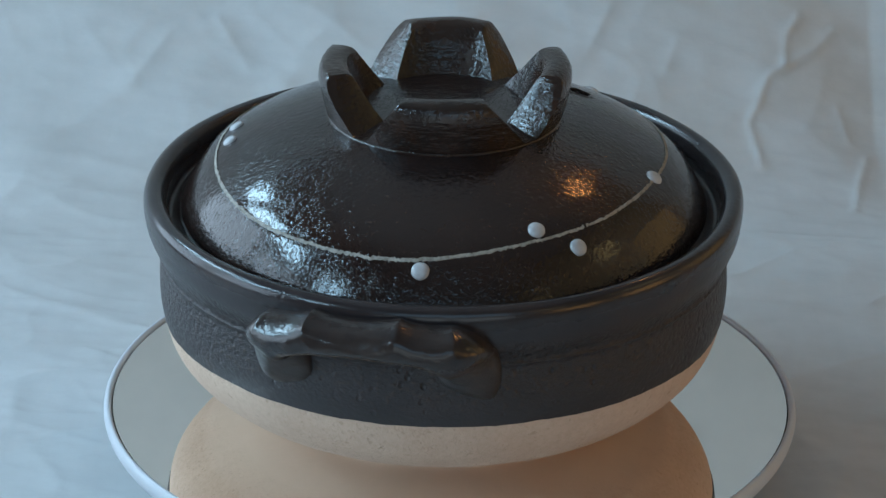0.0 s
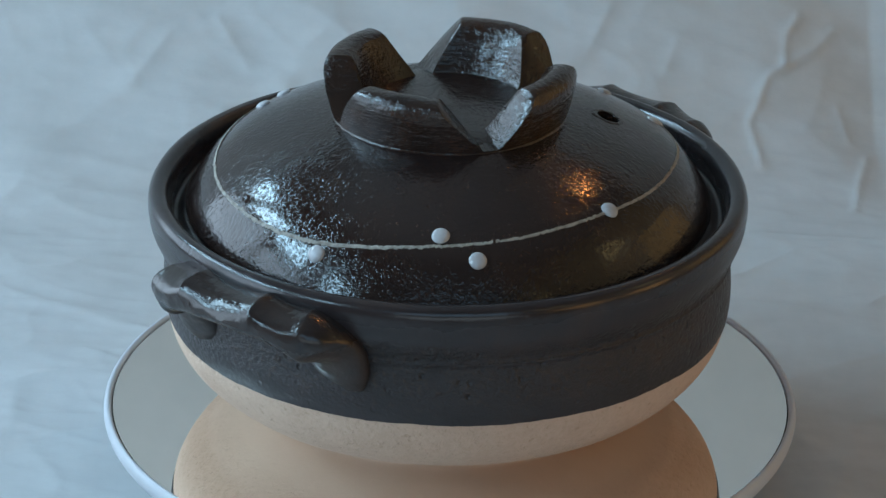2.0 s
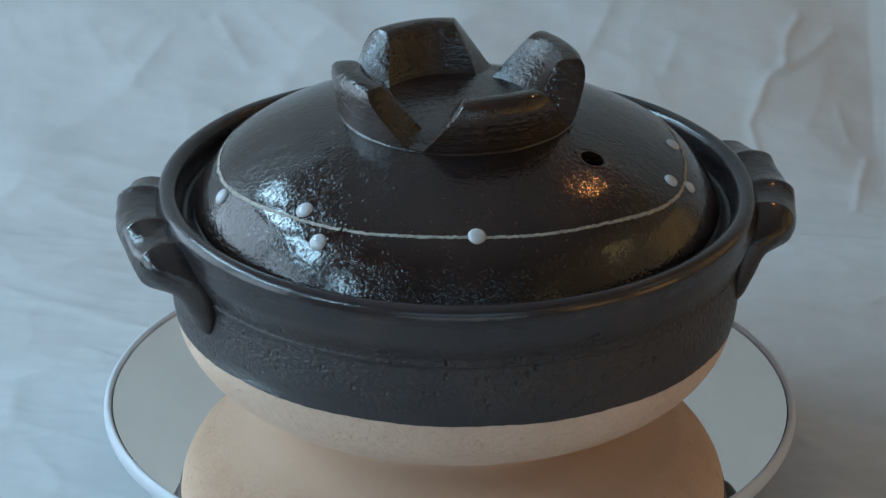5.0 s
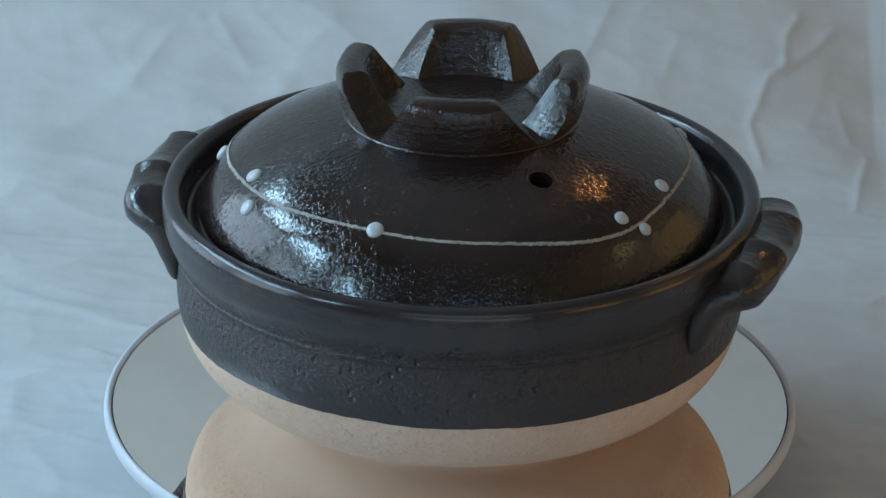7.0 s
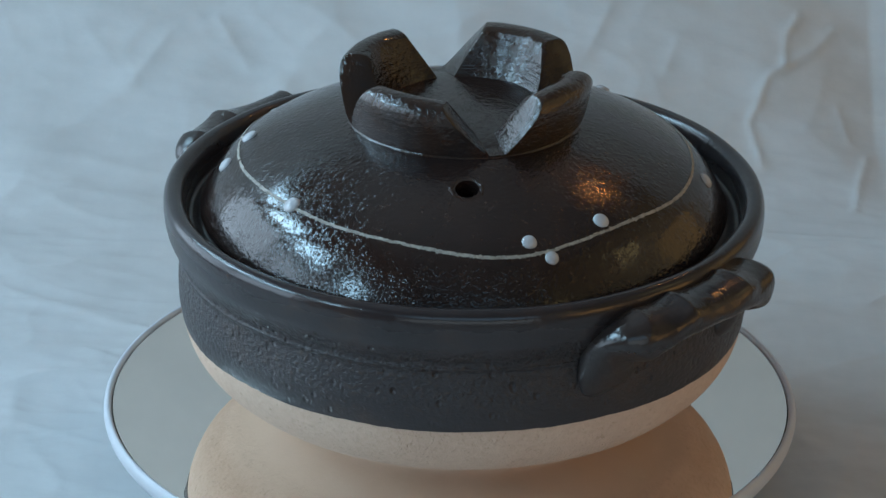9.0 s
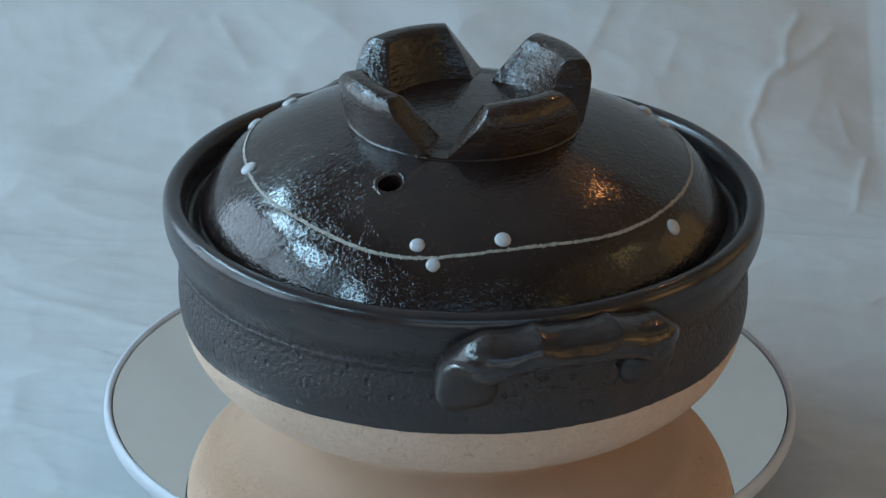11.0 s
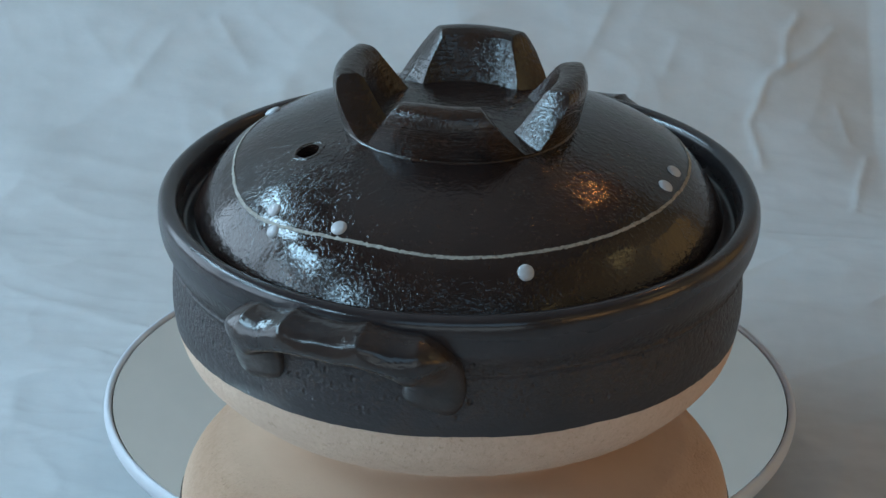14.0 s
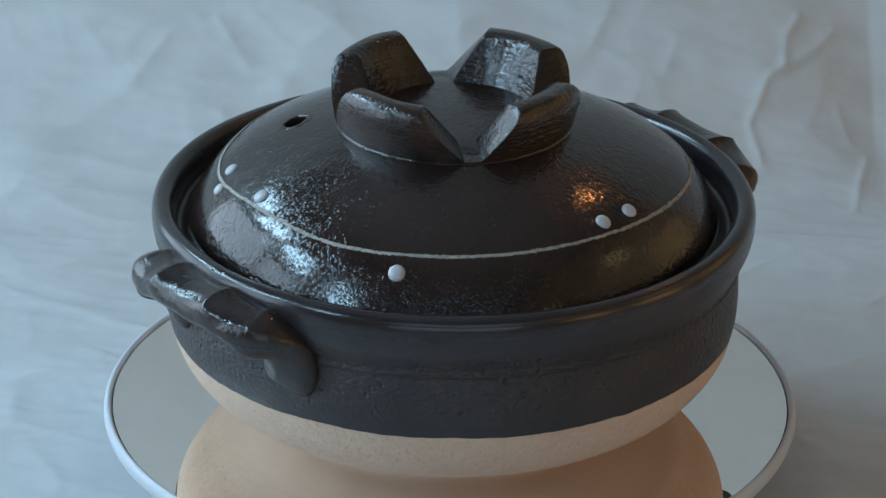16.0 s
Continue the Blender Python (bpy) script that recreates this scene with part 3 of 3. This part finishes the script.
def lid():
    ob = tagged(empty("pot_lid", (POT_X, POT_Y, 0)), "domed glossy black lid with carved pale line and white dots", "lid")
    under = [(0.1095, 0.0882), (0.1080, 0.0876), (0.1030, 0.0879), (0.1000, 0.0900), (0.0960, 0.0990), (0.088, 0.1070),
             (0.075, 0.1140), (0.055, 0.1210), (0.03, 0.1250), (0.0, 0.1260)]
    dome = part("dome", lathe([*[(p.x, p.y) for p in LID_CURVE], *under], 200, 0.0003, 4.0, close=False), LID, ob, "glossy speckled black dome", 60)
    # the steam hole goes through the dome
    bm = bmesh.new()
    at = Vector((HOLE_RADIUS * math.cos(HOLE_ANGLE), HOLE_RADIUS * math.sin(HOLE_ANGLE), 0.122))
    lean = Vector((0.30 * math.cos(HOLE_ANGLE), 0.30 * math.sin(HOLE_ANGLE), 1)).to_track_quat("Z", "Y").to_matrix().to_4x4()
    bmesh.ops.create_cone(bm, cap_ends=True, segments=28, radius1=0.0038, radius2=0.0056, depth=0.03, matrix=Matrix.Translation(at) @ lean)
    cutter = part("cutter", bm, LID, ob)
    mod = dome.modifiers.new("hole", "BOOLEAN")
    mod.object, mod.operation, mod.solver = cutter, "DIFFERENCE", "EXACT"
    bpy.context.view_layer.update()
    cut = bpy.data.meshes.new_from_object(dome.evaluated_get(bpy.context.evaluated_depsgraph_get()))
    dome.modifiers.clear()
    dome.data = cut
    shaded(cut, 60)
    bpy.data.objects.remove(cutter)
    part("knob", knob(), KNOB, ob, "four-lobed black glazed knob", 30)
    # thick uneven glaze round the hole
    ring = []
    for j in range(48):
        w = 2 * math.pi * j / 48
        rough = 1 + 0.20 * noise.noise((2.2 * math.cos(w), 2.2 * math.sin(w), 3.7))
        row = []
        for q, lift in ((0.0050, -0.0010), (0.0053, 0.0001), (0.0059, 0.00035), (0.0066, 0.0002), (0.0074, -0.0004)):
            x, y = at.x + q * rough * math.cos(w), at.y + q * rough * math.sin(w)
            row.append((x, y, lid_height(math.hypot(x, y)) + lift * rough * rough))
        ring.append(row)
    part("hole_rim", grid(ring, False, True), KNOB, ob, "raised glaze edge of the steam hole", 80)
    # carved line
    rows, gap = [], radians(307)
    n = 1500
    for i in range(n + 1):
        a = gap + radians(0.35) + (2 * math.pi - radians(0.7)) * i / n
        r = line_radius(a)
        wide = 0.00082 + 0.00024 * noise.noise((60 * math.cos(a), 60 * math.sin(a), 0)) + 0.00055 * noise.noise((150 * math.cos(a), 170 * math.sin(a), 7))
        off = 0.00048 * noise.noise((140 * math.cos(a), 130 * math.sin(a), 3))
        row = []
        for k, lift in ((-1.0, -0.0003), (-0.7, 0.00035), (0.0, 0.00022), (0.7, 0.00035), (1.0, -0.0003)):
            q = r + off + k * wide * 0.66
            row.append((q * math.cos(a), q * math.sin(a), lid_height(q) + lift))
        rows.append(row)
    part("carved_line", grid(rows, False, False), LINE, ob, "pale rough carved line", 80)
    for angle, r, size in DOTS:
        part("dot", dot(radians(angle), r, 0.0035 * size), DOT, ob, "raised white glaze dot")
    return ob


def dot(a, r, size):
    """A round blob of thick glaze that sits on the dome."""
    slope = lid_slope(r)
    axis = Vector((-slope * math.cos(a), -slope * math.sin(a), 1)).normalized()
    m = Matrix.Translation((r * math.cos(a), r * math.sin(a), lid_height(r))) @ axis.to_track_quat("Z", "Y").to_matrix().to_4x4()
    rows = []
    for q, up in ((1.04, -0.20), (1.03, 0.02), (0.98, 0.14), (0.87, 0.27), (0.68, 0.37), (0.45, 0.43), (0.2, 0.46), (0.02, 0.465)):
        row = []
        for j in range(24):
            w = 2 * math.pi * j / 24
            k = 1 + 0.06 * noise.noise((math.cos(w) + a * 7, math.sin(w), 1.0))
            row.append(m @ Vector((size * q * k * math.cos(w), size * q * k * math.sin(w), size * up)))
        rows.append(row)
    return grid(rows, True, False)


LOBES = [2.0, 92.0, 182.0, 272.0]


def knob():
    """A flared ring cut by four V-shaped notches into uneven lobes."""
    foot, top = 0.1290, 0.1518
    angles = []
    for c in LOBES:
        angles += [c + d for d in (-45, -43.5, -42, -40, -37, -34, -31, -28.5, -26, -24.5, -23.5, -21, -16, -10, -5, 0, 5, 10, 14, 17, 18.2, 19.2, 20.5, 23, 26, 29, 32, 35, 38, 40, 42.5)]

    def along(table, t):
        for (a, p), (b, q) in zip(table, table[1:]):
            if t <= b:
                return p + (q - p) * (t - a) / (b - a)
        return table[-1][1]

    def outer(z):
        return along([(0.0, 0.0486), (0.25, 0.0500), (0.5, 0.0513), (0.72, 0.0522), (0.86, 0.0518), (0.95, 0.0505), (1.0, 0.0490)], (z - foot) / (top - foot))

    def inner(z):
        return along([(0.0, 0.0315), (0.15, 0.0335), (0.9, 0.0402), (1.0, 0.0420)], max(0.0, (z - 0.1325) / (top - 0.1325)))

    columns = []
    for deg in angles:
        c = min(LOBES, key=lambda m: abs((deg - m + 180) % 360 - 180))
        d = (deg - c + 180) % 360 - 180
        crest, root = (18.5, 40.5) if d > 0 else (24.0, 42.5)
        a = radians(deg)
        tall = top + {2.0: 0.0004, 92.0: 0.0003, 182.0: -0.0004, 272.0: 0.0}[c]
        if abs(d) <= crest:
            h = tall - 0.0009 * (abs(d) / crest) ** 3
        else:
            h = max(0.1306, tall - 0.0009 - (tall - 0.1306) * ((abs(d) - crest) / (root - crest)) ** 0.9)
        h += 0.0004 * noise.noise((3 * math.cos(a), 3 * math.sin(a), 9.0))
        hi = max(h, 0.1331)
        pts = [(outer(foot) + 0.0026, foot - 0.0030), (outer(foot) + 0.0019, foot - 0.0002), (outer(foot) + 0.0009, foot + 0.0003), (outer(foot) + 0.0003, foot + 0.0008), (outer(foot) + 0.0001, foot + 0.0012)]
        pts += [(outer(foot + (h - foot) * t), foot + (h - foot) * t) for t in (0.08, 0.13, 0.2, 0.35, 0.55, 0.72, 0.84, 0.93, 0.97)]
        ro, ri = outer(h), inner(hi)
        pts += [(ro - 0.0006, h)]
        pts += [(ro + (ri - ro) * t, h + 0.0004 * math.sin(math.pi * t)) for t in (0.35, 0.7)]
        pts += [(ri + 0.0007, h - 0.0001)]
        low = 0.1325 if h > 0.1325 else h - 0.0002
        pts += [(inner(low + (h - low) * t), low + (h - low) * t) for t in (0.93, 0.6, 0.3, 0.0)]
        pts += [(0.0290, min(0.1318, h))]
        pts += [(r, 0.1300 + 0.00045 * math.cos(r * 2200) + 0.015 * max(0.0, r - 0.014)) for r in (0.0265, 0.0250, 0.0236, 0.0222, 0.0207, 0.0193, 0.0179, 0.0164, 0.0150,
                                                                                                  0.0136, 0.0122, 0.0107, 0.0093, 0.0079, 0.0064, 0.0050, 0.0030, 0.0001)]
        wob = [0.0003 * noise.noise((r * 300 * math.cos(a), r * 300 * math.sin(a), z * 400)) for r, z in pts]
        columns.append([((r + w) * math.cos(a), (r + w) * math.sin(a), z) for (r, z), w in zip(pts, wob)])
    rows = [[col[i] for col in columns] for i in range(len(columns[0]))]
    return grid(rows, True, False)


room()
lamp()
table()
paper()
PLATE = turntable()
POT = pot()
COVER = lid()


def motions():
    spin = [(t, pose(0, 0, 0, 0, 0, a)) for t, a in TURN]
    around = []
    for t, a in TURN:
        c, s = math.cos(radians(a)), math.sin(radians(a))
        around.append((t, pose(c * POT_X - s * POT_Y, s * POT_X + c * POT_Y, 0.0005, 0, 0, a)))
    walk(PLATE, spin)
    walk(POT, around)
    walk(COVER, around)


motions()
